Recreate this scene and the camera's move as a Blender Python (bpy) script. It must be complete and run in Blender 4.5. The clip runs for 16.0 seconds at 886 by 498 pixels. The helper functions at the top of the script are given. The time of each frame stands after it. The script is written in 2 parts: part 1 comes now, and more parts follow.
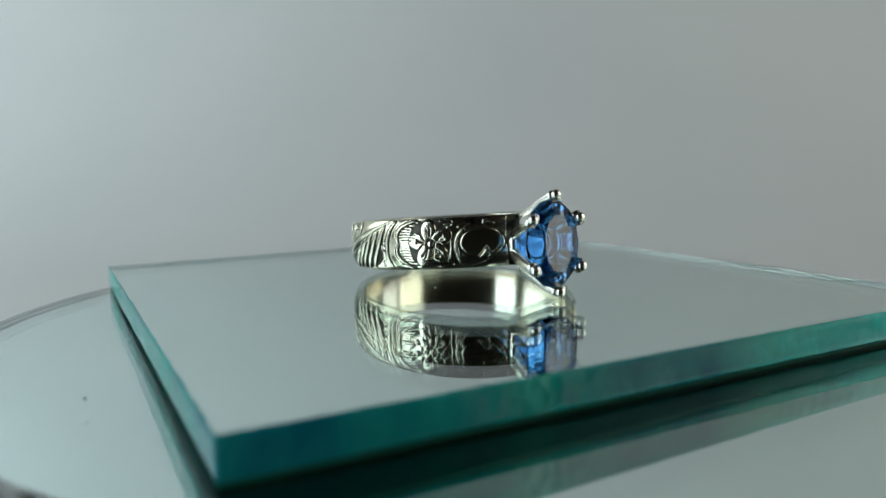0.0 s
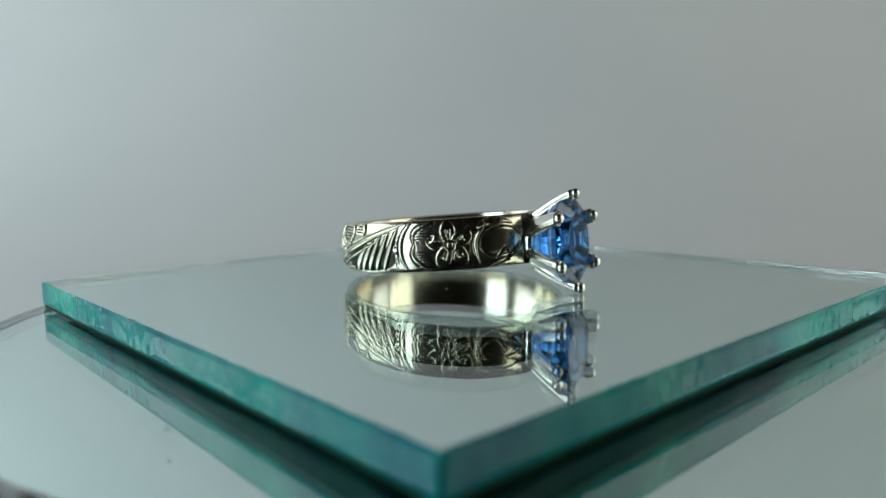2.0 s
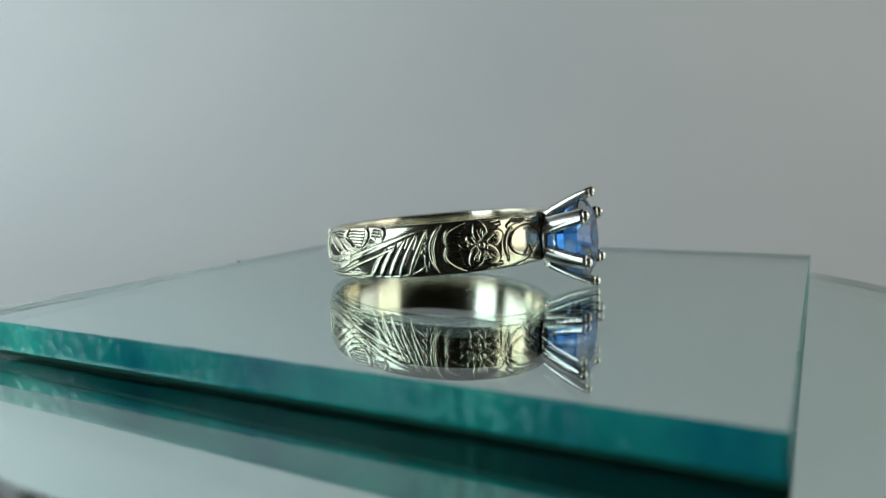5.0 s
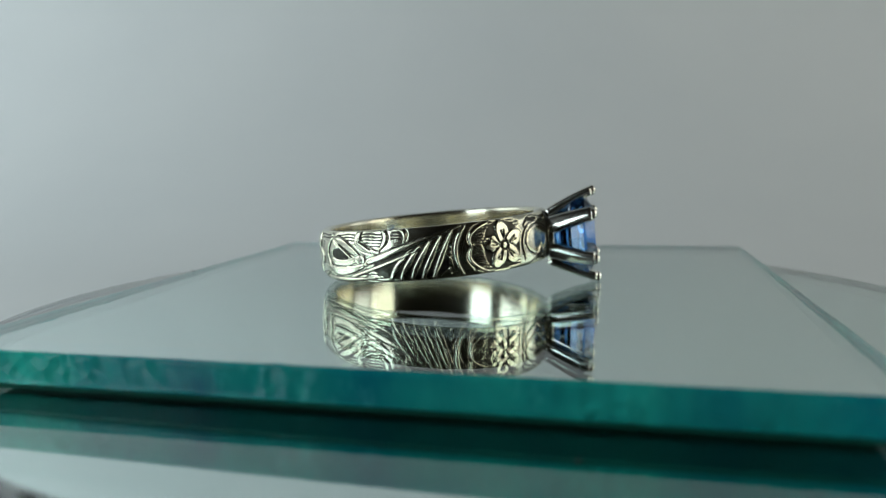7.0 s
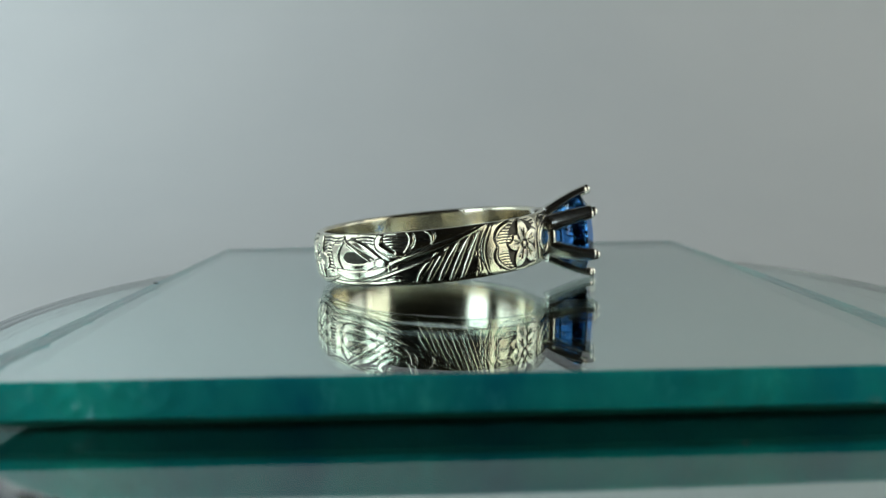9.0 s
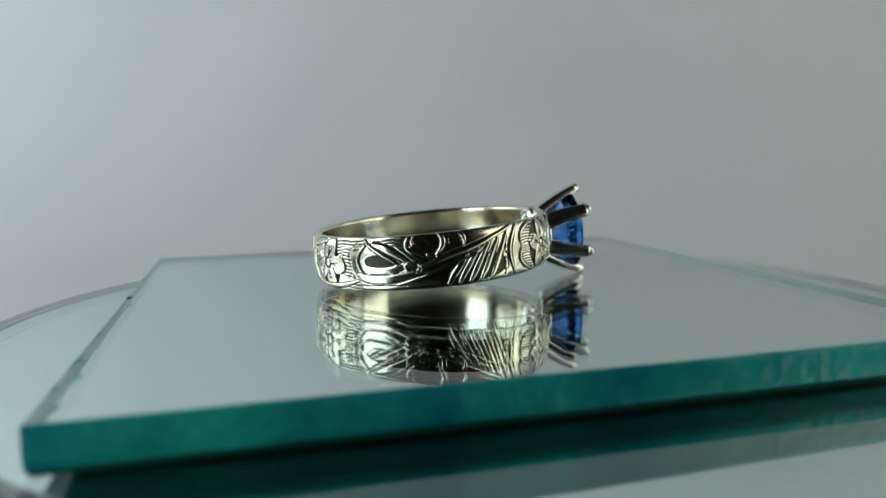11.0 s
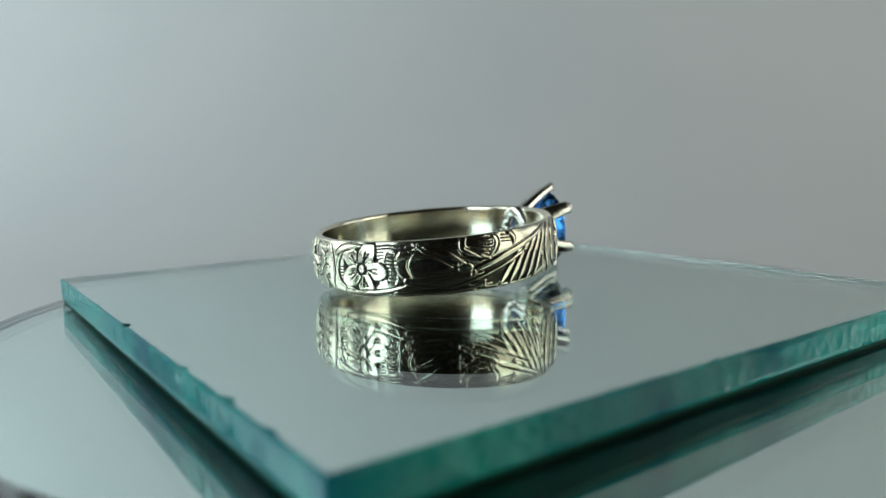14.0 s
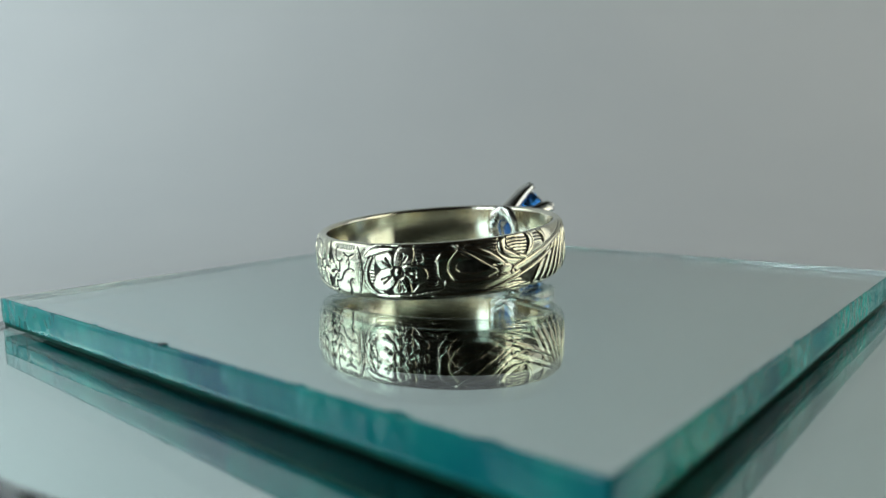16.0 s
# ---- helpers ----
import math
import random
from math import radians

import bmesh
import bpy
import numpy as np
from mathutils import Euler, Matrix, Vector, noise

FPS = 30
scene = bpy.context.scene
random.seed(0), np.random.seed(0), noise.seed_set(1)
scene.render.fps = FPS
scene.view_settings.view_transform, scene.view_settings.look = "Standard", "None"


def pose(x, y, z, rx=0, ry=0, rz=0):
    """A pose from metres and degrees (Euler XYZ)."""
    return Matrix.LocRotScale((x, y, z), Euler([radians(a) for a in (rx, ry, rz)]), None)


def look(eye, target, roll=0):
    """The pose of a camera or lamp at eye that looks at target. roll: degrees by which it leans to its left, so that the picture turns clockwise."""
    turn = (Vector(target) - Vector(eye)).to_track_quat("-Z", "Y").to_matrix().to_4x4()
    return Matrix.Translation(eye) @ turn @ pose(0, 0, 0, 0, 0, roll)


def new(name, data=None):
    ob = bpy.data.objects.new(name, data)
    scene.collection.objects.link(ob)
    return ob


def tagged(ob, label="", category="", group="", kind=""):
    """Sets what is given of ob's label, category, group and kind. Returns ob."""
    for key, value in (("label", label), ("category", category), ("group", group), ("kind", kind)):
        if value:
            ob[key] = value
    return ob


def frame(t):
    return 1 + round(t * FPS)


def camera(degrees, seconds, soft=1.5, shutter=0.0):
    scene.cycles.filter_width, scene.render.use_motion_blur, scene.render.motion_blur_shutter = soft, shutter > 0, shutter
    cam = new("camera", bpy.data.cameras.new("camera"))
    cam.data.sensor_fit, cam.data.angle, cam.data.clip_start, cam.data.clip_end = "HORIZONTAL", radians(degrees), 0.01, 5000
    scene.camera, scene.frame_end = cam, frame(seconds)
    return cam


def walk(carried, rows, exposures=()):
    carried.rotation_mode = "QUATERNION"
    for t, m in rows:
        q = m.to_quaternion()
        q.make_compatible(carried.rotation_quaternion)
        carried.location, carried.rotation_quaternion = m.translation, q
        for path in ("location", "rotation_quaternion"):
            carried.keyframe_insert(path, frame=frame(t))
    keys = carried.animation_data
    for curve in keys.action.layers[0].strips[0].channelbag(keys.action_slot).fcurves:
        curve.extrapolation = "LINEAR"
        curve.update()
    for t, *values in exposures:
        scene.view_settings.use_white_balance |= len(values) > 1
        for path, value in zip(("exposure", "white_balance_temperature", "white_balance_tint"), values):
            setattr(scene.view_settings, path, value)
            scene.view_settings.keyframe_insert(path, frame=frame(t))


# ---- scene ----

# Lengths of the small things are written in centimetres and turned into metres by CM.
CM = 0.01

# ---- camera: stands still before the turntable ----
EYE = (0.0, -5.846 * CM, 0.993 * CM)
YAW, PITCH, ROLL = radians(-2.80), radians(7.14), -0.85
FORWARD = Vector((math.sin(YAW) * math.cos(PITCH), math.cos(YAW) * math.cos(PITCH), -math.sin(PITCH)))
cam = camera(63.16, 16.0, soft=1.5)
cam.data.dof.use_dof = True
cam.data.dof.focus_distance = 5.2 * CM
cam.data.dof.aperture_fstop = 37.0
walk(cam, [(0.0, look(EYE, Vector(EYE) + FORWARD, ROLL)), (16.0, look(EYE, Vector(EYE) + FORWARD, ROLL))],
     exposures=[(0.0, 0.27), (16.0, 0.27)])

# ---- world and lamps: softboxes before and beside the white sweep, cool and warm ----
world = bpy.data.worlds.new("world")
scene.world = world
world.use_nodes = True
world.node_tree.nodes["Background"].inputs["Color"].default_value = (0.55, 0.6, 0.62, 1)
world.node_tree.nodes["Background"].inputs["Strength"].default_value = 0.02


def softbox(name, eye, target, w, h, watts, colour):
    data = bpy.data.lights.new(name, "AREA")
    data.shape, data.size, data.size_y, data.energy, data.color = "RECTANGLE", w, h, watts, colour
    new(name, data).matrix_world = look(eye, target)


softbox("softbox_left", (-0.270, -0.190, 0.10), (-0.12, 0.20, -0.05), 0.17, 0.36, 0.58, (0.77, 0.93, 0.99))
softbox("softbox_right", (0.320, -0.090, 0.10), (0, 0.0, 0.01), 0.19, 0.36, 0.35, (0.93, 0.94, 0.80))
softbox("softbox_side_left", (-0.385, 0.05, 0.11), (0, 0.06, -0.05), 0.26, 0.34, 0.52, (0.82, 0.96, 0.97))
softbox("softbox_side_right", (0.385, 0.12, 0.08), (0, 0.0, 0.03), 0.18, 0.30, 0.18, (0.92, 0.97, 0.95))


# ---- materials ----
def material(name):
    m = bpy.data.materials.new(name)
    m.use_nodes = True
    nt = m.node_tree
    return m, nt, nt.nodes["Principled BSDF"]


def wire(nt, a, ao, b, bi):
    nt.links.new(a.outputs[ao], b.inputs[bi])


def noise_node(nt, scale, detail=4.0, rough=0.55, stretch=(1, 1, 1)):
    co = nt.nodes.new("ShaderNodeTexCoord")
    mp = nt.nodes.new("ShaderNodeMapping")
    mp.inputs["Scale"].default_value = stretch
    n = nt.nodes.new("ShaderNodeTexNoise")
    n.inputs["Scale"].default_value, n.inputs["Detail"].default_value, n.inputs["Roughness"].default_value = scale, detail, rough
    wire(nt, co, "Object", mp, "Vector")
    wire(nt, mp, "Vector", n, "Vector")
    return n


def ramp(nt, src, out, lo, hi, a, b):
    r = nt.nodes.new("ShaderNodeValToRGB")
    r.color_ramp.elements[0].position, r.color_ramp.elements[1].position = lo, hi
    r.color_ramp.elements[0].color, r.color_ramp.elements[1].color = (*a, 1), (*b, 1)
    wire(nt, src, out, r, "Fac")
    return r


def bump(nt, src, out, bsdf, strength, dist):
    b = nt.nodes.new("ShaderNodeBump")
    b.inputs["Strength"].default_value, b.inputs["Distance"].default_value = strength, dist
    wire(nt, src, out, b, "Height")
    wire(nt, b, "Normal", bsdf, "Normal")
    return b


def grey(v):
    return (v, v, v)


def metal(name, colour, dark, rough, rough2, scale, relief):
    m, nt, p = material(name)
    p.inputs["Metallic"].default_value = 1.0
    n = noise_node(nt, scale)
    wire(nt, ramp(nt, n, "Fac", 0.3, 0.7, dark, colour), "Color", p, "Base Color")
    wire(nt, ramp(nt, noise_node(nt, scale * 0.3), "Fac", 0.3, 0.7, grey(rough), grey(rough2)), "Color", p, "Roughness")
    bump(nt, noise_node(nt, scale * 2.0), "Fac", p, 0.25, relief)
    return m


SILVER = metal("polished_silver", (0.80, 0.77, 0.62), (0.68, 0.64, 0.49), 0.12, 0.21, 900, 0.00002)
BORE = metal("brushed_silver", (0.80, 0.76, 0.62), (0.71, 0.67, 0.54), 0.12, 0.20, 700, 0.00002)
OXIDE = metal("blackened_silver", (0.09, 0.085, 0.07), (0.02, 0.019, 0.016), 0.30, 0.45, 1500, 0.00003)
SHINE = metal("bright_silver", (0.88, 0.86, 0.80), (0.78, 0.76, 0.69), 0.14, 0.26, 1200, 0.00002)
MIRROR = metal("mirror_silvering", (0.74, 0.84, 0.82), (0.73, 0.83, 0.81), 0.0, 0.0, 60, 0.0)


def glass(name, colour, rough, ior=1.52):
    m, nt, p = material(name)
    p.inputs["Base Color"].default_value = (*colour, 1)
    p.inputs["Roughness"].default_value = rough
    p.inputs["IOR"].default_value = ior
    p.inputs["Transmission Weight"].default_value = 1.0
    return m, nt, p


GLASS_TOP, _, _ = glass("clear_glass", (0.97, 1.0, 0.99), 0.0)
GLASS_EDGE, nt, p = glass("cut_glass_edge", (0.10, 0.58, 0.60), 0.05, 1.28)
p.inputs["Transmission Weight"].default_value = 0.60
p.inputs["Specular IOR Level"].default_value = 0.08
n = noise_node(nt, 70, 5.0, 0.6, (1, 1, 0.6))
tone = ramp(nt, n, "Fac", 0.36, 0.66, (0.004, 0.30, 0.41), (0.050, 0.96, 0.76))
veins = ramp(nt, noise_node(nt, 360, 6.0, 0.72, (1, 1, 0.45)), "Fac", 0.56, 0.70, (0, 0, 0), (0.05, 0.25, 0.20))
lighter = nt.nodes.new("ShaderNodeMix")
lighter.data_type, lighter.blend_type = "RGBA", "ADD"
lighter.inputs["Factor"].default_value = 1.0
nt.links.new(tone.outputs["Color"], lighter.inputs[6])
nt.links.new(veins.outputs["Color"], lighter.inputs[7])
nt.links.new(lighter.outputs[2], p.inputs["Base Color"])
wire(nt, ramp(nt, noise_node(nt, 420), "Fac", 0.40, 0.72, grey(0.06), grey(0.22)), "Color", p, "Roughness")
fine = bump(nt, noise_node(nt, 420, 5.0, 0.6, (1, 1, 0.35)), "Fac", p, 0.18, 0.0003)
broken = ramp(nt, noise_node(nt, 75, 3.0, 0.5), "Fac", 0.46, 0.60, grey(0.03), grey(0.58))
facets = nt.nodes.new("ShaderNodeTexVoronoi")
facets.feature, facets.inputs["Scale"].default_value = "F1", 1100
place = nt.nodes.new("ShaderNodeTexCoord")
wire(nt, place, "Object", facets, "Vector")
coarse = nt.nodes.new("ShaderNodeBump")
coarse.inputs["Distance"].default_value = 0.00035
wire(nt, broken, "Color", coarse, "Strength")
wire(nt, facets, "Distance", coarse, "Height")
wire(nt, fine, "Normal", coarse, "Normal")
wire(nt, coarse, "Normal", p, "Normal")
GLASS_RIM, _, p = glass("polished_glass_rim", (0.88, 0.95, 0.93), 0.08)
p.inputs["Transmission Weight"].default_value = 0.88
GEM, _, _ = glass("blue_sapphire", (0.07, 0.30, 0.82), 0.0, 1.76)

BACKING, nt, p = material("dark_backing_paint")
wire(nt, ramp(nt, noise_node(nt, 300), "Fac", 0.3, 0.7, (0.002, 0.050, 0.034), (0.004, 0.080, 0.056)), "Color", p, "Base Color")
p.inputs["Roughness"].default_value = 0.6
p.inputs["Specular IOR Level"].default_value = 0.1

PAPER, nt, p = material("white_sweep_paper")
wire(nt, ramp(nt, noise_node(nt, 9), "Fac", 0.25, 0.75, (0.70, 0.71, 0.72), (0.77, 0.77, 0.77)), "Color", p, "Base Color")
p.inputs["Roughness"].default_value = 0.9
bump(nt, noise_node(nt, 900), "Fac", p, 0.15, 0.0002)

PLASTIC, nt, p = material("white_turntable_plastic")
wire(nt, ramp(nt, noise_node(nt, 120), "Fac", 0.3, 0.7, (0.62, 0.64, 0.64), (0.70, 0.71, 0.70)), "Color", p, "Base Color")
p.inputs["Roughness"].default_value = 0.35

DARK, nt, p = material("dark_room_wall")
wire(nt, ramp(nt, noise_node(nt, 6), "Fac", 0.3, 0.7, (0.045, 0.032, 0.020), (0.075, 0.054, 0.035)), "Color", p, "Base Color")
p.inputs["Roughness"].default_value = 0.9

DUST, nt, p = material("dark_dust")
wire(nt, ramp(nt, noise_node(nt, 2000), "Fac", 0.3, 0.7, (0.02, 0.02, 0.02), (0.06, 0.06, 0.055)), "Color", p, "Base Color")

LINT, nt, p = material("pale_dust")
wire(nt, ramp(nt, noise_node(nt, 2000), "Fac", 0.3, 0.7, (0.35, 0.35, 0.33), (0.55, 0.55, 0.52)), "Color", p, "Base Color")


# ---- mesh helpers ----
def mesh_object(name, bm, mats, smooth=False):
    me = bpy.data.meshes.new(name)
    bm.normal_update()
    bm.to_mesh(me)
    bm.free()
    for m in mats if isinstance(mats, (list, tuple)) else [mats]:
        me.materials.append(m)
    if smooth:
        for f in me.polygons:
            f.use_smooth = True
    return new(name, me)


def part(name, bm, mats, parent, label="", smooth=False):
    ob = mesh_object(name, bm, mats, smooth)
    ob.parent = parent
    return tagged(ob, label)


def grid_faces(bm, rows, close_u=False, close_v=False, mat=None):
    """Quads between rows of vertices; close_u joins the last row to the first, close_v the ends of each row."""
    nu, nv = len(rows), len(rows[0])
    for i in range(nu if close_u else nu - 1):
        a, b = rows[i], rows[(i + 1) % nu]
        for j in range(nv if close_v else nv - 1):
            k = (j + 1) % nv
            f = bm.faces.new((a[j], b[j], b[k], a[k]))
            if mat:
                f.material_index = mat(i, j)


def bezier(a, b, c, n):
    return [a * (1 - t) ** 2 + b * 2 * t * (1 - t) + c * t * t for t in (i / n for i in range(n + 1))]


# ---- the sweep and the dark room before it ----
def build_setting():
    bm = bmesh.new()
    prof = [(-0.12, 0.0), (0.10, 0.0)]
    prof += [(0.10 + 0.16 * math.sin(a), 0.16 - 0.16 * math.cos(a)) for a in (math.pi / 2 * i / 16 for i in range(1, 17))]
    prof += [(0.26, 0.55)]
    z0 = -1.75 * CM
    rows = [[bm.verts.new((x, y, z + z0)) for x in (-0.40, -0.2, 0.0, 0.2, 0.40)] for y, z in prof]
    grid_faces(bm, rows)
    ob = mesh_object("backdrop", bm, PAPER, True)
    sol = ob.modifiers.new("thickness", "SOLIDIFY")
    sol.thickness, sol.offset = 0.002, -1
    tagged(ob, "white curved paper sweep, softly lit, out of focus", "backdrop", kind="structure")

    def wall(name, x0, x1, y0, y1, z0, z1, mat, label):
        bm = bmesh.new()
        bmesh.ops.create_cube(bm, size=1.0)
        bmesh.ops.scale(bm, vec=(x1 - x0, y1 - y0, z1 - z0), verts=bm.verts)
        bmesh.ops.translate(bm, vec=((x0 + x1) / 2, (y0 + y1) / 2, (z0 + z1) / 2), verts=bm.verts)
        tagged(mesh_object(name, bm, mat), label, "wall", kind="structure")

    wall("wall_left", -0.42, -0.405, -0.05, 0.28, -0.02, 0.55, PAPER, "white side panel of the light tent")
    wall("wall_right", 0.405, 0.42, -0.05, 0.28, -0.02, 0.55, PAPER, "white side panel of the light tent")
    wall("wall_back", -1.2, 1.2, -0.92, -0.90, -0.30, 0.9, DARK, "dark unlit wall behind the camera")
    wall("wall_room_left", -1.22, -1.2, -0.92, 0.6, -0.30, 0.9, DARK, "dark unlit room wall")
    wall("wall_room_right", 1.2, 1.22, -0.92, 0.6, -0.30, 0.9, DARK, "dark unlit room wall")
    wall("wall_room_far", -1.2, 1.2, 0.6, 0.62, -0.30, 0.9, DARK, "dark unlit room wall")
    wall("floor", -1.2, 1.2, -0.92, 0.62, -0.32, -0.30, DARK, "dark table under the sweep")
    wall("ceiling", -1.2, 1.2, -0.92, 0.62, 0.9, 0.92, DARK, "dark unlit ceiling")


build_setting()

# ---- turntable: white base, round mirror, square mirror ----
PLATE_SIDE, PLATE_THICK = 5.08, 0.20
DISC_R, DISC_THICK = 3.76, 0.25
PLATE_CORNERS = ((-0.969, -3.363), (3.440, -0.758), (0.662, 3.600), (-3.598, 0.932))


def build_base():
    base = tagged(new("turntable"), "low round white plastic turntable under a round mirror", "turntable")
    bm = bmesh.new()
    top = -(PLATE_THICK + DISC_THICK) - 0.03
    prof = [(0.0, top), (3.6, top), (3.70, top - 0.03), (3.74, top - 0.10), (3.74, -1.72), (3.68, -1.75), (0.0, -1.75)]
    rows = [[bm.verts.new((max(r, 1e-4) * CM * math.cos(a), max(r, 1e-4) * CM * math.sin(a), z * CM))
             for a in (math.tau * k / 96 for k in range(96))] for r, z in prof]
    grid_faces(bm, rows, close_v=True)
    bmesh.ops.recalc_face_normals(bm, faces=bm.faces)
    part("body", bm, PLASTIC, base, "", True)
    return base


def slab(outline, z_top, z_bottom, bevel, edge_cuts=1, rough=0.0, nick=None):
    """A glass slab over a closed outline of points: faces of material 0 on top, 1 round the edge, 2 below."""
    bm = bmesh.new()
    centre = sum((Vector(q) for q in outline), Vector((0, 0))) / len(outline)

    def ring_at(z, inset):
        out = []
        for k, q in enumerate(outline):
            d = Vector(q) - centre
            cut = inset + rough * (noise.noise(Vector((q[0] * 5, q[1] * 5, z * 14))) + 0.5 * noise.noise(Vector((q[0] * 19, q[1] * 19, z * 30))))
            if nick and z == z_top:
                cut += nick(k)
            elif nick and z == z_bottom:
                cut += nick((k + 211) % len(outline))
            out.append(bm.verts.new(((centre + d * (1 - cut / d.length)).to_3d() + Vector((0, 0, z))) * CM))
        return out

    levels = [ring_at(z_top, bevel), ring_at(z_top - bevel * 0.6, 0)]
    for i in range(1, edge_cuts):
        levels.append(ring_at(z_top - bevel * 0.6 + (z_bottom + bevel * 1.2 - z_top) * i / edge_cuts, 0))
    levels += [ring_at(z_bottom + bevel * 0.6, 0), ring_at(z_bottom, bevel)]
    n = len(outline)
    for i, (a, b) in enumerate(zip(levels[:-1], levels[1:])):
        for k in range(n):
            f = bm.faces.new((a[k], b[k], b[(k + 1) % n], a[(k + 1) % n]))
            f.material_index, f.smooth = 1, 0 < i < len(levels) - 2
    bm.faces.new(levels[0]).material_index = 0
    bm.faces.new(levels[-1][::-1]).material_index = 2
    bmesh.ops.recalc_face_normals(bm, faces=bm.faces)
    return bm


def sheet(outline, z_top, z_bottom):
    bm = bmesh.new()
    a = [bm.verts.new((x * CM, y * CM, z_top * CM)) for x, y in outline]
    b = [bm.verts.new((x * CM, y * CM, z_bottom * CM)) for x, y in outline]
    bm.faces.new(a)
    bm.faces.new(b[::-1])
    for k in range(len(outline)):
        j = (k + 1) % len(outline)
        bm.faces.new((a[k], b[k], b[j], a[j]))
    bmesh.ops.recalc_face_normals(bm, faces=bm.faces)
    return bm


def build_disc():
    disc = tagged(new("round_mirror"), "round glass mirror disc with green edge on the turntable", "mirror")
    circle = [(DISC_R * math.cos(math.tau * k / 256), DISC_R * math.sin(math.tau * k / 256)) for k in range(256)]
    part("glass", slab(circle, -PLATE_THICK - 0.015, -PLATE_THICK - DISC_THICK, 0.008), [GLASS_TOP, GLASS_RIM, MIRROR], disc,
         "silvered glass with a greenish cut edge")
    inner = [(x * 0.995, y * 0.995) for x, y in circle]
    part("backing", sheet(inner, -PLATE_THICK - DISC_THICK - 0.005, -PLATE_THICK - DISC_THICK - 0.028), BACKING, disc, "dark backing paint")
    rng = random.Random(3)
    for x, y, size in ((-2.04, -2.33, 0.013), (0.9, -3.45, 0.006)):
        bm = bmesh.new()
        bmesh.ops.create_icosphere(bm, subdivisions=1, radius=size * CM)
        for v in bm.verts:
            v.co *= rng.uniform(0.6, 1.2)
        bmesh.ops.scale(bm, vec=(1, 1, 0.5), verts=bm.verts)
        bmesh.ops.translate(bm, vec=(x * CM, y * CM, (-PLATE_THICK - 0.010) * CM), verts=bm.verts)
        part("dust_speck", bm, DUST, disc, "dark speck of dust")
    return disc


SEGMENTS = 140


def square(inset):
    mid = sum((Vector(c) for c in PLATE_CORNERS), Vector((0, 0))) / 4
    out = []
    for k in range(4):
        a, b = Vector(PLATE_CORNERS[k]), Vector(PLATE_CORNERS[(k + 1) % 4])
        for i in range(SEGMENTS):
            q = a.lerp(b, i / SEGMENTS)
            d = q - mid
            out.append(tuple(mid + d * (1 - inset / d.length)))
    return out


def nicks():
    """Small bites out of the plate's upper edge: a few large, many tiny."""
    rng = random.Random(5)
    marks = [(2 + 0.46, 0.045, 2.2), (2 + 0.82, 0.050, 2.5), (2 + 0.91, 0.040, 2.0), (2 + 0.70, 0.03, 1.5), (2 + 0.30, 0.025, 1.2), (2 + 0.12, 0.030, 1.4), (3.42, 0.02, 1.6)]
    marks += [(rng.uniform(0, 4), rng.uniform(0.002, 0.009), rng.uniform(0.8, 2.0)) for _ in range(60)]

    def nick(k):
        return max(deep * max(0.0, 1 - abs(k - at * SEGMENTS) / wide) for at, deep, wide in marks)
    return nick


def build_plate():
    plate = tagged(new("square_mirror"), "square mirror tile with chipped green glass edges on a round mirror", "mirror")
    part("glass", slab(square(0), 0.0, -PLATE_THICK + 0.012, 0.010, 5, 0.003, nicks()), [GLASS_TOP, GLASS_EDGE, MIRROR], plate,
         "silvered glass with rough teal cut edges")
    part("backing", sheet(square(0.014), -PLATE_THICK + 0.008, -PLATE_THICK - 0.012), BACKING, plate, "dark backing paint")
    for at, size in ((2.46, 0.017),):
        a, b = Vector(PLATE_CORNERS[int(at)]), Vector(PLATE_CORNERS[(int(at) + 1) % 4])
        q = a.lerp(b, at - int(at))
        bm = bmesh.new()
        bmesh.ops.create_icosphere(bm, subdivisions=2, radius=size * CM)
        for v in bm.verts:
            v.co *= 1 + 0.5 * noise.noise(v.co * 6000)
        bmesh.ops.scale(bm, vec=(0.8, 1.5, 0.5), verts=bm.verts)
        bmesh.ops.translate(bm, vec=(q * 0.992 * CM).to_3d() + Vector((0, 0, 0.002 * CM)), verts=bm.verts)
        part("flake", bm, DUST, plate, "dark flake stuck at a chip")
    bm = bmesh.new()
    bmesh.ops.create_icosphere(bm, subdivisions=1, radius=0.007 * CM)
    bmesh.ops.scale(bm, vec=(1.4, 0.8, 0.6), verts=bm.verts)
    bmesh.ops.translate(bm, vec=(-0.334 * CM, -0.334 * CM, 0.003 * CM), verts=bm.verts)
    part("dust_speck", bm, LINT, plate, "pale speck of dust")
    return plate


# ---- the ring: its own space has x towards the stone and z along the finger ----
RING_R, BAND_HALF, BAND_THICK = 0.966, 0.190, 0.098
RING_AT = pose(-0.1225 * CM, 0.358 * CM, 0.314 * CM, 0, 0, -57.8) @ pose(0, 0, 0, 0, -4.6, 0)
DEG_MM, HALF_MM = RING_R * 10 * math.pi / 180, BAND_HALF * 10


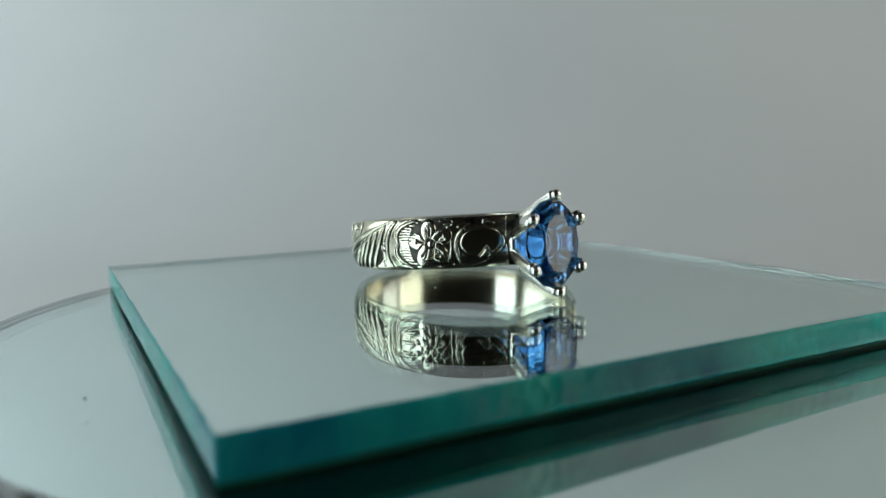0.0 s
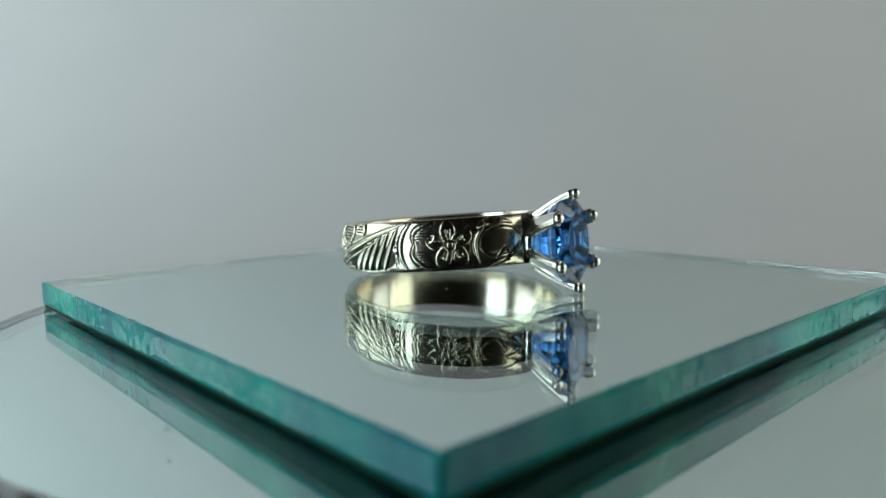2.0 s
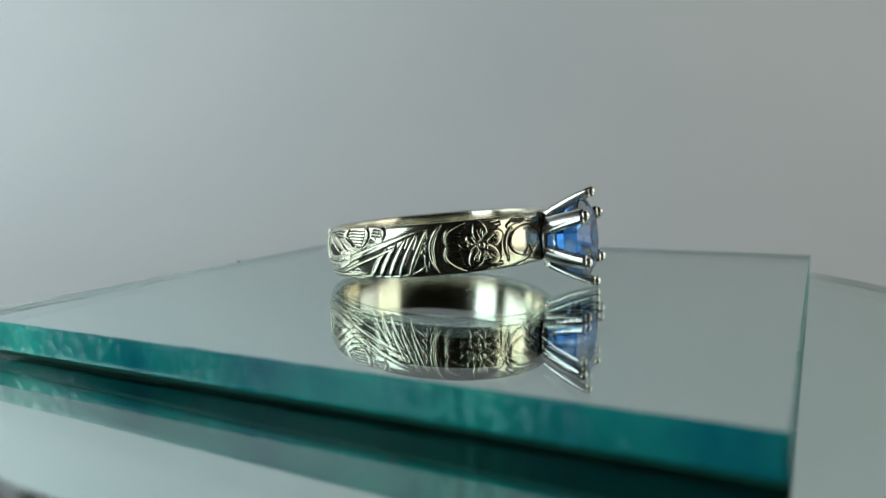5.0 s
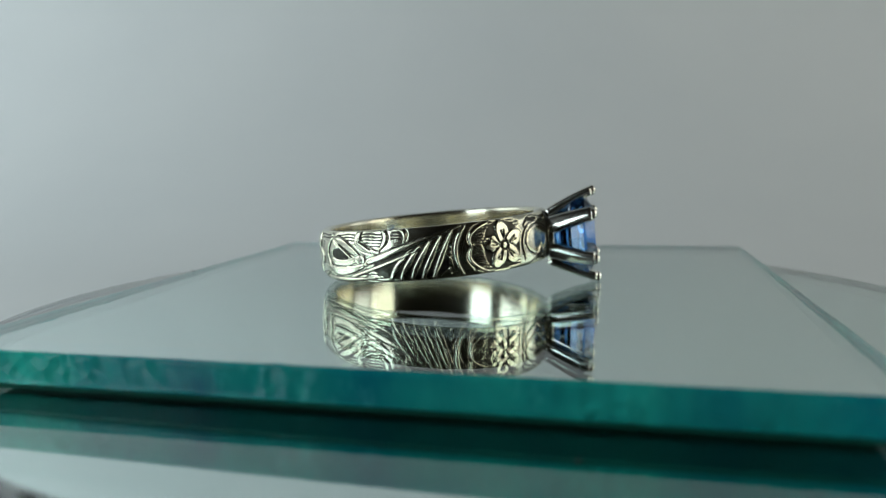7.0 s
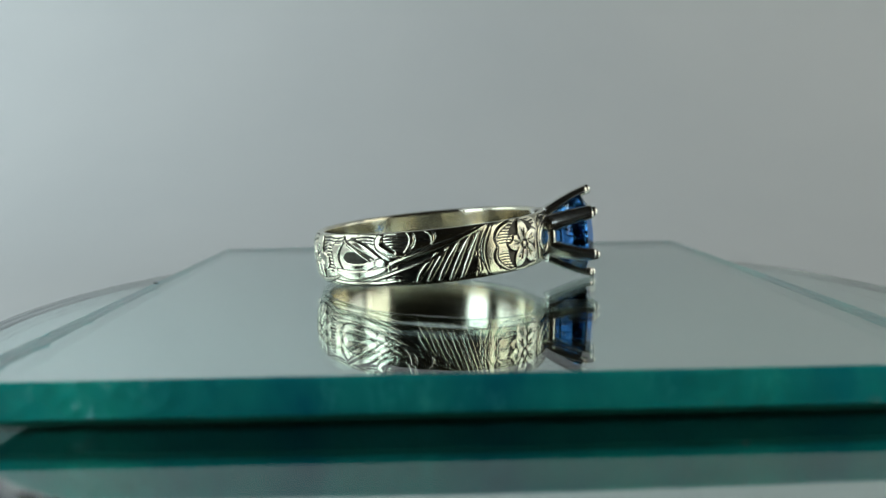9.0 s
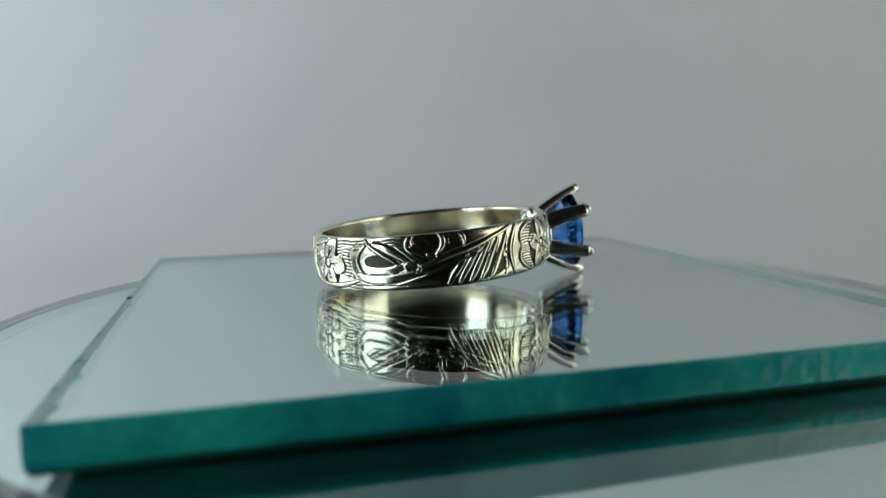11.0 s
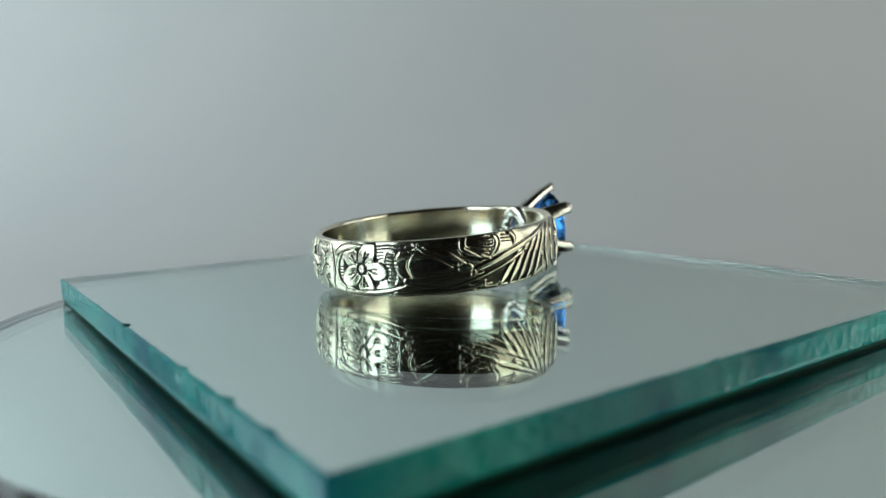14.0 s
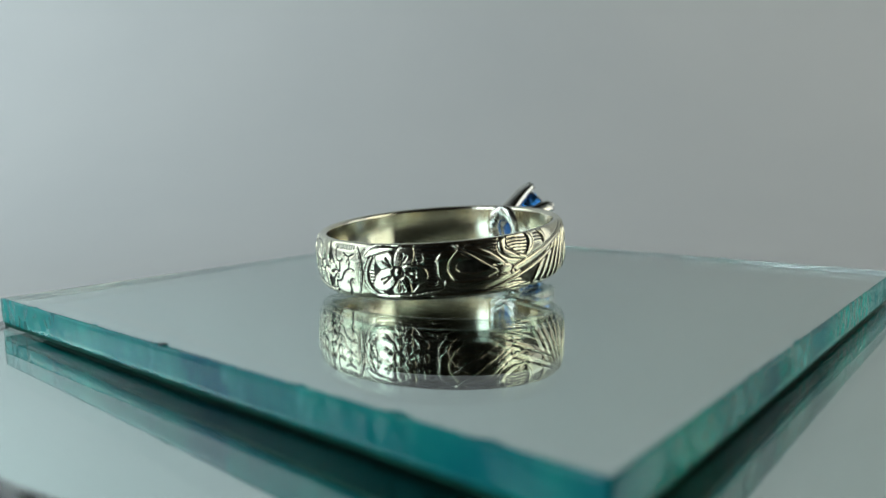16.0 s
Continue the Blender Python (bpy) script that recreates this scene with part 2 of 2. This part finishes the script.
class Relief:
    """The engraved face of the band, unrolled: heights in mm over degrees from the stone and -1..1 across."""

    def __init__(self, nu, nv):
        self.nu, self.nv = nu, nv
        self.a = np.arange(nu) * 360.0 / nu
        self.v = np.linspace(-1, 1, nv + 1)
        self.h = np.zeros((nu, nv + 1))

    def window(self, a0, a1, v0, v1):
        i = np.where((self.a >= a0) & (self.a <= a1))[0]
        j = np.where((self.v >= v0) & (self.v <= v1))[0]
        return np.ix_(i, j), self.a[i][:, None] * DEG_MM, self.v[j][None, :] * HALF_MM

    def both(self, fn, a, *rest):
        fn(a, *rest)
        b = tuple(360 - x for x in a)
        if all(190 < x < 352 for x in b):
            fn(b, *rest)

    def stroke(self, a, v, width, height=0.10, fat=0.35, rim=0.075):
        self.both(self.stroke_once, a, v, width, height, fat, rim)

    def stroke_once(self, a, v, width, height, fat, rim):
        """A raised leaf along a curve of three points, with a cut outline."""
        pad = (width + 0.1) / DEG_MM + 2
        w, S, V = self.window(min(a) - pad, max(a) + pad, min(v) - 0.3, max(v) + 0.3)
        if S.size == 0 or V.size == 0:
            return
        near = np.full((S.shape[0], V.shape[1]), 9.0)
        steps = max(32, int(math.hypot((a[2] - a[0]) * DEG_MM, (v[2] - v[0]) * HALF_MM) / (0.22 * width)))
        for k in range(steps + 1):
            t = k / steps
            c = [(1 - t) ** 2 * q[0] + 2 * t * (1 - t) * q[1] + t * t * q[2] for q in (a, v)]
            half = width * (fat + (1 - fat) * math.sin(math.pi * min(1.0, 0.12 + 0.88 * t)))
            d = np.hypot(S - c[0] * DEG_MM, V - c[1] * HALF_MM) - half
            near = np.minimum(near, d / half)
        depth = near * width
        h = self.h[w]
        h = np.where((depth > 0) & (depth < rim), np.minimum(h, -0.07), h)
        rise = np.clip(-depth / 0.09, 0, 1)
        self.h[w] = np.where(depth <= 0, height * rise * (2 - rise) * (0.92 + 0.08 * np.clip(-near, 0, 1)), h)

    def sink(self, a, v, depth=0.07):
        self.both(self.sink_once, a, v, depth)

    def sink_once(self, a, v, depth):
        """A lowered, blackened ground with rounded ends."""
        w, S, V = self.window(min(a), max(a), min(v), max(v))
        am, ah = (min(a) + max(a)) / 2 * DEG_MM, (max(a) - min(a)) / 2 * DEG_MM
        vm, vh = (min(v) + max(v)) / 2 * HALF_MM, (max(v) - min(v)) / 2 * HALF_MM
        inside = np.abs((S - am) / ah) ** 2.5 + np.abs((V - vm) / vh) ** 2.5 < 1
        self.h[w] = np.where(inside, -depth, self.h[w])

    def hatch(self, a, v, along, pitch=0.24, depth=0.09):
        self.both(self.hatch_once, a, v, along, pitch, depth)

    def hatch_once(self, a, v, along, pitch, depth):
        """A sunk patch of fine parallel lines, along the band or across it."""
        w, S, V = self.window(min(a), max(a), min(v), max(v))
        if S.size == 0 or V.size == 0:
            return
        wave = np.cos(math.tau * ((V + 0.04 * np.sin(S * 3)) if along else (S + 0.05 * np.sin(V * 3))) / pitch)
        am, ah = (min(a) + max(a)) / 2 * DEG_MM, (max(a) - min(a)) / 2 * DEG_MM
        vm, vh = (min(v) + max(v)) / 2 * HALF_MM, (max(v) - min(v)) / 2 * HALF_MM
        inside = np.abs((S - am) / ah) ** 3 + np.abs((V - vm) / vh) ** 3 < 1
        self.h[w] = np.where(inside, np.minimum(self.h[w], -depth * (0.45 - 0.55 * wave).clip(0, 1)), self.h[w])

    def bead(self, a, v, r, height=0.10):
        self.both(self.bead_once, (a,), v, r, height)

    def bead_once(self, a, v, r, height):
        w, S, V = self.window(a[0] - 4, a[0] + 4, v - 0.4, v + 0.4)
        d = np.hypot(S - a[0] * DEG_MM, V - v * HALF_MM) / r
        h = np.where((d > 1) & (d < 1.5), np.minimum(self.h[w], -0.07), self.h[w])
        self.h[w] = np.where(d <= 1, height * np.sqrt(np.clip(1 - d * d, 0, 1)), h)

    def petal(self, a, v, ra, rv, height=0.09):
        self.both(self.petal_once, (a,), v, ra, rv, height)

    def petal_once(self, a, v, ra, rv, height):
        """A smooth flat oval with a cut outline."""
        w, S, V = self.window(a[0] - 14, a[0] + 14, v - 0.9, v + 0.9)
        d = np.hypot((S - a[0] * DEG_MM) / ra, (V - v * HALF_MM) / rv)
        h = np.where((d > 1) & (d < 1.07), np.minimum(self.h[w], -0.05), self.h[w])
        self.h[w] = np.where(d <= 1, height * np.clip((1 - d) / 0.12, 0, 1) ** 0.5 * (1 - 0.25 * d * d), h)

    def flower(self, a, v, r, petals=5, turn=0.3):
        self.both(self.flower_once, (a,), v, r, petals, turn)

    def flower_once(self, a, v, r, petals, turn):
        for k in range(petals):
            q = math.tau * k / petals + turn
            pa = [a[0] + r * f * math.cos(q) / DEG_MM for f in (0.22, 0.6, 0.86)]
            pv = [v + r * f * math.sin(q) / HALF_MM for f in (0.22, 0.6, 0.86)]
            self.stroke_once(tuple(pa), tuple(pv), r * 0.33, 0.12, 0.42, 0.055)
            for s in (-0.12, 0.12):
                ga = (a[0] + r * 0.25 * math.cos(q) / DEG_MM, a[0] + r * 0.6 * math.cos(q + s) / DEG_MM)
                gv = (v + r * 0.25 * math.sin(q) / HALF_MM, v + r * 0.6 * math.sin(q + s) / HALF_MM)
                self.cut_once(ga, gv, 0.045)
        self.bead_once(a, v, r * 0.14, 0.12)

    def groove(self, a, v, half):
        """A bent channel through three points."""
        bend = [((1 - t) ** 2, 2 * t * (1 - t), t * t) for t in (k / 6 for k in range(7))]
        dots = [(sum(w * x for w, x in zip(c, a)), sum(w * x for w, x in zip(c, v))) for c in bend]
        for p, q in zip(dots[:-1], dots[1:]):
            self.cut((p[0], q[0]), (p[1], q[1]), half)

    def cut(self, a, v, half=0.04):
        self.both(self.cut_once, a, v, half)

    def cut_once(self, a, v, half):
        """A graver's line between two points."""
        w, S, V = self.window(min(a) - 1, max(a) + 1, min(v) - 0.1, max(v) + 0.1)
        ax, ay = a[0] * DEG_MM, v[0] * HALF_MM
        dx, dy = a[-1] * DEG_MM - ax, v[-1] * HALF_MM - ay
        t = np.clip(((S - ax) * dx + (V - ay) * dy) / (dx * dx + dy * dy + 1e-9), 0, 1)
        d = np.hypot(S - ax - t * dx, V - ay - t * dy) / half
        self.h[w] = np.where(d < 1, np.minimum(self.h[w], -0.08 * (1 - d * d)), self.h[w])


def engrave(nu, nv):
    r = Relief(nu, nv)
    r.sink((4, 11.5), (-1.1, 1.1), 0.055)
    # beside the stone: a lens leaf, a plain petal with cuts, a scroll
    r.stroke((33, 26, 17), (0.60, 0.98, 0.70), 0.20)
    r.sink((22, 30), (0.72, 0.88), 0.09)
    r.petal(22.5, -0.02, 1.70, 1.10)
    r.stroke((31, 37, 33), (0.52, 0.1, -0.75), 0.15)
    for a, v in (((25, 21), (-0.62, -0.22)), ((21, 18), (-0.22, -0.60)), ((20, 14), (-0.62, -0.16)), ((23, 15), (-0.85, -0.42)), ((27, 19), (-0.92, -0.72))):
        r.cut(a, v, 0.07)
    # flower between scallops filled with fine lines
    r.sink((37, 56), (-0.93, 0.93))
    r.hatch((36, 57), (0.62, 0.95), True)
    r.hatch((36, 57), (-0.95, -0.62), True)
    r.flower(46, 0.0, 1.85, 5, 0.2)
    r.hatch((53, 62), (0.12, 0.82), True, 0.20)
    r.hatch((53, 62), (-0.85, -0.15), True, 0.20)
    r.stroke((53, 65, 62), (0.92, 0.72, 0.12), 0.14)
    r.stroke((62, 66, 54), (0.02, -0.55, -0.92), 0.14)
    r.stroke((64, 73, 66), (0.90, 0.1, -0.90), 0.16)
    r.hatch((70, 72.2), (-0.85, 0.8), False, 0.5)
    for k in range(9):
        r.bead(71.5 + 0.6 * math.sin(k), -0.82 + 0.2 * k, 0.08)
    # the fan: blades under a long stem
    r.sink((72, 106), (-0.92, 0.15))
    r.hatch((100, 112), (-0.95, -0.5), True)
    for k in range(5):
        a = 76 + 4.8 * k
        r.stroke((a + 3, a + 0.5, a - 6), (-0.86, -0.35 - 0.03 * k, 0.78 - 0.16 * k), 0.20 + 0.012 * k, 0.13)
    r.stroke((130, 100, 66), (-0.66, 0.0, 0.96), 0.22, 0.11, 0.3)
    r.stroke((124, 104, 84), (-0.86, -0.45, 0.2), 0.10, 0.08)
    # curled leaves above the stem, over fine lines
    r.hatch((90, 97), (0.55, 0.95), True, 0.22)
    r.hatch((99, 113), (0.30, 0.95), True, 0.22)
    r.hatch((114, 130), (0.58, 0.96), True, 0.22)
    r.stroke((93, 89, 91), (0.98, 0.86, 0.50), 0.17, 0.12)
    r.stroke((101, 97, 103), (0.98, 0.70, 0.24), 0.20, 0.12)
    r.stroke((113, 118, 103), (0.95, 0.45, 0.16), 0.30, 0.13, 0.4)
    r.cut((113, 107), (0.62, 0.30), 0.06)
    r.stroke((130, 123, 110), (0.66, 0.60, -0.28), 0.40, 0.12, 0.4)
    r.cut((127, 117), (0.52, 0.06), 0.11)
    r.petal(113.5, -0.10, 0.55, 0.32, 0.12)
    # the great curl and its hollow
    r.sink((119, 134), (-0.12, 0.36), 0.09)
    r.hatch((120, 132), (-0.08, 0.30), True, 0.20)
    r.stroke((134, 146, 134), (0.80, 0.20, -0.50), 0.46, 0.13, 0.3)
    r.stroke((138, 128, 112), (-0.42, -0.72, -0.34), 0.34, 0.12, 0.45)
    r.stroke((133, 127, 119), (0.78, 0.45, -0.02), 0.12, 0.12)
    r.stroke((150, 128, 104), (-0.78, -1.02, -0.78), 0.13)
    r.hatch((134, 151), (0.66, 0.93), True, 0.22)
    r.hatch((141.5, 146.5), (-0.5, 0.62), True)
    # the second flower in its scroll, then the four petals at the back
    r.sink((149, 168), (-0.8, 0.8))
    r.hatch((163, 171), (-0.55, 0.15), True, 0.22)
    r.hatch((147, 152), (0.35, 0.75), True, 0.22)
    r.flower(157.5, 0.04, 2.1, 5, 0.75)
    r.stroke((172, 168, 158), (0.55, 0.9, 0.86), 0.22)
    r.stroke((169, 177, 165), (0.55, -0.35, -0.86), 0.17)
    r.stroke((168, 153, 138), (-0.82, -1.02, -0.58), 0.17)
    r.stroke((177, 172, 177), (0.85, 0.3, -0.9), 0.07)
    r.hatch((178, 192), (0.74, 0.95), False)
    r.hatch((179, 184), (-0.5, -0.35), False)
    # the back: flat islands parted by dark channels
    for a, v in (((179, 182, 185), (0.62, 0.42, 0.62)), ((182, 182, 182), (0.50, 0.30, 0.10)), ((179, 181, 184), (0.02, 0.12, -0.02)),
                 ((184, 186, 187), (-0.02, -0.14, -0.34)), ((179, 181, 182), (-0.30, -0.26, -0.46)), ((182, 181, 183), (-0.46, -0.70, -0.92)),
                 ((186, 188, 190), (0.40, 0.22, 0.34)), ((190, 191, 190), (0.34, 0.58, 0.80)), ((188, 188, 189), (0.22, 0.02, -0.10)),
                 ((189, 192, 194), (-0.10, 0.0, -0.16)), ((187, 189, 191), (-0.34, -0.50, -0.44)), ((191, 192, 191), (-0.44, -0.66, -0.90)),
                 ((194, 196, 195), (0.70, 0.45, 0.18)), ((195, 197, 196), (-0.30, -0.52, -0.82))):
        r.groove(a, v, 0.10)
    r.bead(182, 0.30, 0.12)
    r.bead(190, -0.26, 0.12)
    h = r.h
    for _ in range(1):
        h = (np.roll(h, 1, 0) + 2 * h + np.roll(h, -1, 0)) / 4
        h[:, 1:-1] = (h[:, :-2] + 2 * h[:, 1:-1] + h[:, 2:]) / 4
    return h, r.h


def build_band(ring):
    nu, nv = 1640, 88
    h, cut = engrave(nu, nv)
    wobble = 0.012 * np.sin(np.arange(nu) * math.tau * 7 / nu)[:, None]
    bm = bmesh.new()
    rows = []
    for i in range(nu):
        a = -math.tau * i / nu
        c, s = math.cos(a), math.sin(a)
        row = []
        for j in range(nv + 1):
            v = -1 + 2 * j / nv
            fade = min(1.0, (1 - abs(v)) / 0.06)
            r = RING_R - 0.036 * abs(v) ** 4 - 0.012 + 0.076 * (h[i, j] + wobble[i, 0]) * fade
            row.append(bm.verts.new((r * CM * c, r * CM * s, v * BAND_HALF * CM)))
        for r, v in ((RING_R - 0.058, 1.01), (RING_R - 0.078, 1.005), (RING_R - 0.090, 0.98), (RING_R - BAND_THICK, 0.93), (RING_R - BAND_THICK - 0.001, 0.86),
                     (RING_R - BAND_THICK - 0.002, 0.5), (RING_R - BAND_THICK - 0.002, 0.0), (RING_R - BAND_THICK - 0.002, -0.5),
                     (RING_R - BAND_THICK - 0.001, -0.86), (RING_R - BAND_THICK, -0.93), (RING_R - 0.090, -0.98), (RING_R - 0.078, -1.005), (RING_R - 0.058, -1.01)):
            row.append(bm.verts.new((r * CM * c, r * CM * s, v * BAND_HALF * CM)))
        rows.append(row)

    def hole(i, v):
        a = min(i, nu - i) * 360 / nu
        return (a / 6.5) ** 2 + (v / 0.74) ** 2 < 1

    n = len(rows[0])
    for i in range(nu):
        p, q = rows[i], rows[(i + 1) % nu]
        for j in range(n):
            k = (j + 1) % n
            inner = nv + 5 <= j <= nv + 8
            if j < nv and hole(i, -1 + 2 * (j + 0.5) / nv):
                continue
            if inner and min(i, nu - i) * 360 / nu < 5.5:
                continue
            f = bm.faces.new((p[j], p[k], q[k], q[j]))
            f.smooth = True
            if j < nv:
                f.material_index = 1 if min(cut[i, j], cut[(i + 1) % nu, j]) < -0.045 else 0
            else:
                f.material_index = 2
    part("band", bm, [SILVER, OXIDE, BORE], ring, "silver band chased with flowers and leaves, blackened in the hollows")


def oval_tube(bm, x, ry, rz, thick, n=48, dip=0.0):
    rows = []
    for k in range(n):
        t = math.tau * k / n
        c = Vector((x - dip * math.cos(t) ** 2, ry * math.cos(t), rz * math.sin(t)))
        out = Vector((0, math.cos(t) / ry, math.sin(t) / rz)).normalized()
        rows.append([bm.verts.new((c + thick * (math.cos(u) * out + math.sin(u) * Vector((1, 0, 0)))) * CM)
                     for u in (math.tau * m / 10 for m in range(10))])
    grid_faces(bm, rows, close_u=True, close_v=True)
    bmesh.ops.recalc_face_normals(bm, faces=bm.faces)


def build_stone(ring):
    ry, rz = 0.238, 0.322
    bm = bmesh.new()
    def level(x, s, n, off, sy=1.0):
        return [bm.verts.new((x * CM, ry * s * sy * math.cos(math.tau * (k + off) / n) * CM, rz * s * math.sin(math.tau * (k + off) / n) * CM))
                for k in range(n)]
    table = level(1.292, 0.64, 16, 0.5, 0.78)
    top, low = level(1.222, 1.0, 16, 0.0), level(1.206, 1.0, 16, 0.0)
    steps = [low, level(1.110, 0.86, 16, 0.0), level(1.020, 0.52, 16, 0.0), level(0.996, 0.30, 16, 0.0)]
    bm.faces.new(table)
    for k in range(16):
        bm.faces.new((table[k - 1], top[k], table[k]))
        bm.faces.new((table[k], top[k], top[(k + 1) % 16]))
    for k in range(16):
        j = (k + 1) % 16
        bm.faces.new((top[k], low[k], low[j], top[j]))
        for p, q in zip(steps[:-1], steps[1:]):
            bm.faces.new((p[k], q[k], q[j], p[j]))
    bm.faces.new(steps[-1])
    bmesh.ops.recalc_face_normals(bm, faces=bm.faces)
    bmesh.ops.translate(bm, vec=(0, 0, HEAD_Z * CM), verts=bm.verts)
    bmesh.ops.translate(bm, vec=(HEAD_X * CM, 0, 0), verts=bm.verts)
    part("stone", bm, GEM, ring, "transparent blue oval stone with cut facets")


HEAD_X, HEAD_Z = 0.014, -0.034


def strap(bm, points, side, w0, w1, t0, t1, corner=0.72):
    """A flat bar with rounded edges along points; half-breadths w along side, half-thicknesses t across it."""
    rows = []
    last = len(points) - 1
    for i, q in enumerate(points):
        d = (points[min(i + 1, last)] - points[max(i - 1, 0)]).normalized()
        out = side.cross(d).normalized()
        k = (i / last) ** 0.75
        w, t = (w0 + (w1 - w0) * k) * CM, (t0 + (t1 - t0) * k) * CM
        row = []
        for m in range(20):
            u = math.tau * m / 20
            c, e = math.cos(u), math.sin(u)
            row.append(bm.verts.new(q + side * w * math.copysign(abs(c) ** corner, c) + out * t * math.copysign(abs(e) ** corner, e)))
        rows.append(row)
    grid_faces(bm, rows, close_v=True)
    bm.faces.new(rows[0][::-1])
    bm.faces.new(rows[-1])
    bmesh.ops.recalc_face_normals(bm, faces=bm.faces)


def build_ring():
    ring = tagged(new("ring"), "engraved silver ring with oval blue stone lying on the mirror", "ring")
    build_band(ring)
    build_stone(ring)
    bm = bmesh.new()
    oval_tube(bm, 0.990, 0.100, 0.112, 0.036, 48, 0.02)
    oval_tube(bm, 0.958, 0.145, 0.158, 0.046)
    bmesh.ops.translate(bm, vec=(0, 0, HEAD_Z * CM), verts=bm.verts)
    head = part("setting", bm, SHINE, ring, "bright silver basket holding the stone", True)
    bm = bmesh.new()
    oval_tube(bm, 0.872, 0.125, 0.150, 0.058, 64, -0.02)
    oval_tube(bm, 0.890, 0.110, 0.150, 0.036, 48, 0.0)
    for v in bm.verts:
        v.co += Vector((1, 0.8, 1.0)) * (0.030 * CM * noise.noise(v.co * 900))
    part("solder_rim", bm, SHINE, ring, "uneven soldered rim inside the band", True)
    for y, z in ((0, .345), (0, -.345), (.207, .175), (.207, -.175), (-.207, .175), (-.207, -.175)):
        bm = bmesh.new()
        a, b, c = Vector((0.915, y * 0.50, z * 0.50)), Vector((1.135, y * 0.88, z * 0.88)), Vector((1.282, y * 1.0, z * 1.0))
        path = [(q + Vector((HEAD_X, 0, HEAD_Z))) * CM for q in bezier(a, b, c, 12)]
        strap(bm, path, Vector((0, -z, y)).normalized(), 0.088, 0.056, 0.052, 0.038)
        part("prong", bm, SHINE, head, "", True)
        bm = bmesh.new()
        bmesh.ops.create_uvsphere(bm, u_segments=16, v_segments=10, radius=0.041 * CM)
        bmesh.ops.scale(bm, vec=(0.85, 1, 1), verts=bm.verts)
        bmesh.ops.translate(bm, vec=path[-1] + Vector((0.004 * CM, 0, 0)), verts=bm.verts)
        part("prong_tip", bm, SHINE, head, "rounded claw tip gripping the stone", True)
    ring.matrix_world = RING_AT
    return ring


# ---- motion: all that lies on the turntable turns with it ----
SPEED = 6.927


def motions():
    for thing, at in ((turntable, pose(0, 0, 0)), (round_mirror, pose(0, 0, 0)), (square_mirror, pose(0, 0, 0)), (silver_ring, RING_AT)):
        walk(thing, [(i * 0.5, pose(0, 0, 0, 0, 0, SPEED * i * 0.5) @ at) for i in range(33)])


turntable, round_mirror, square_mirror, silver_ring = build_base(), build_disc(), build_plate(), build_ring()
motions()
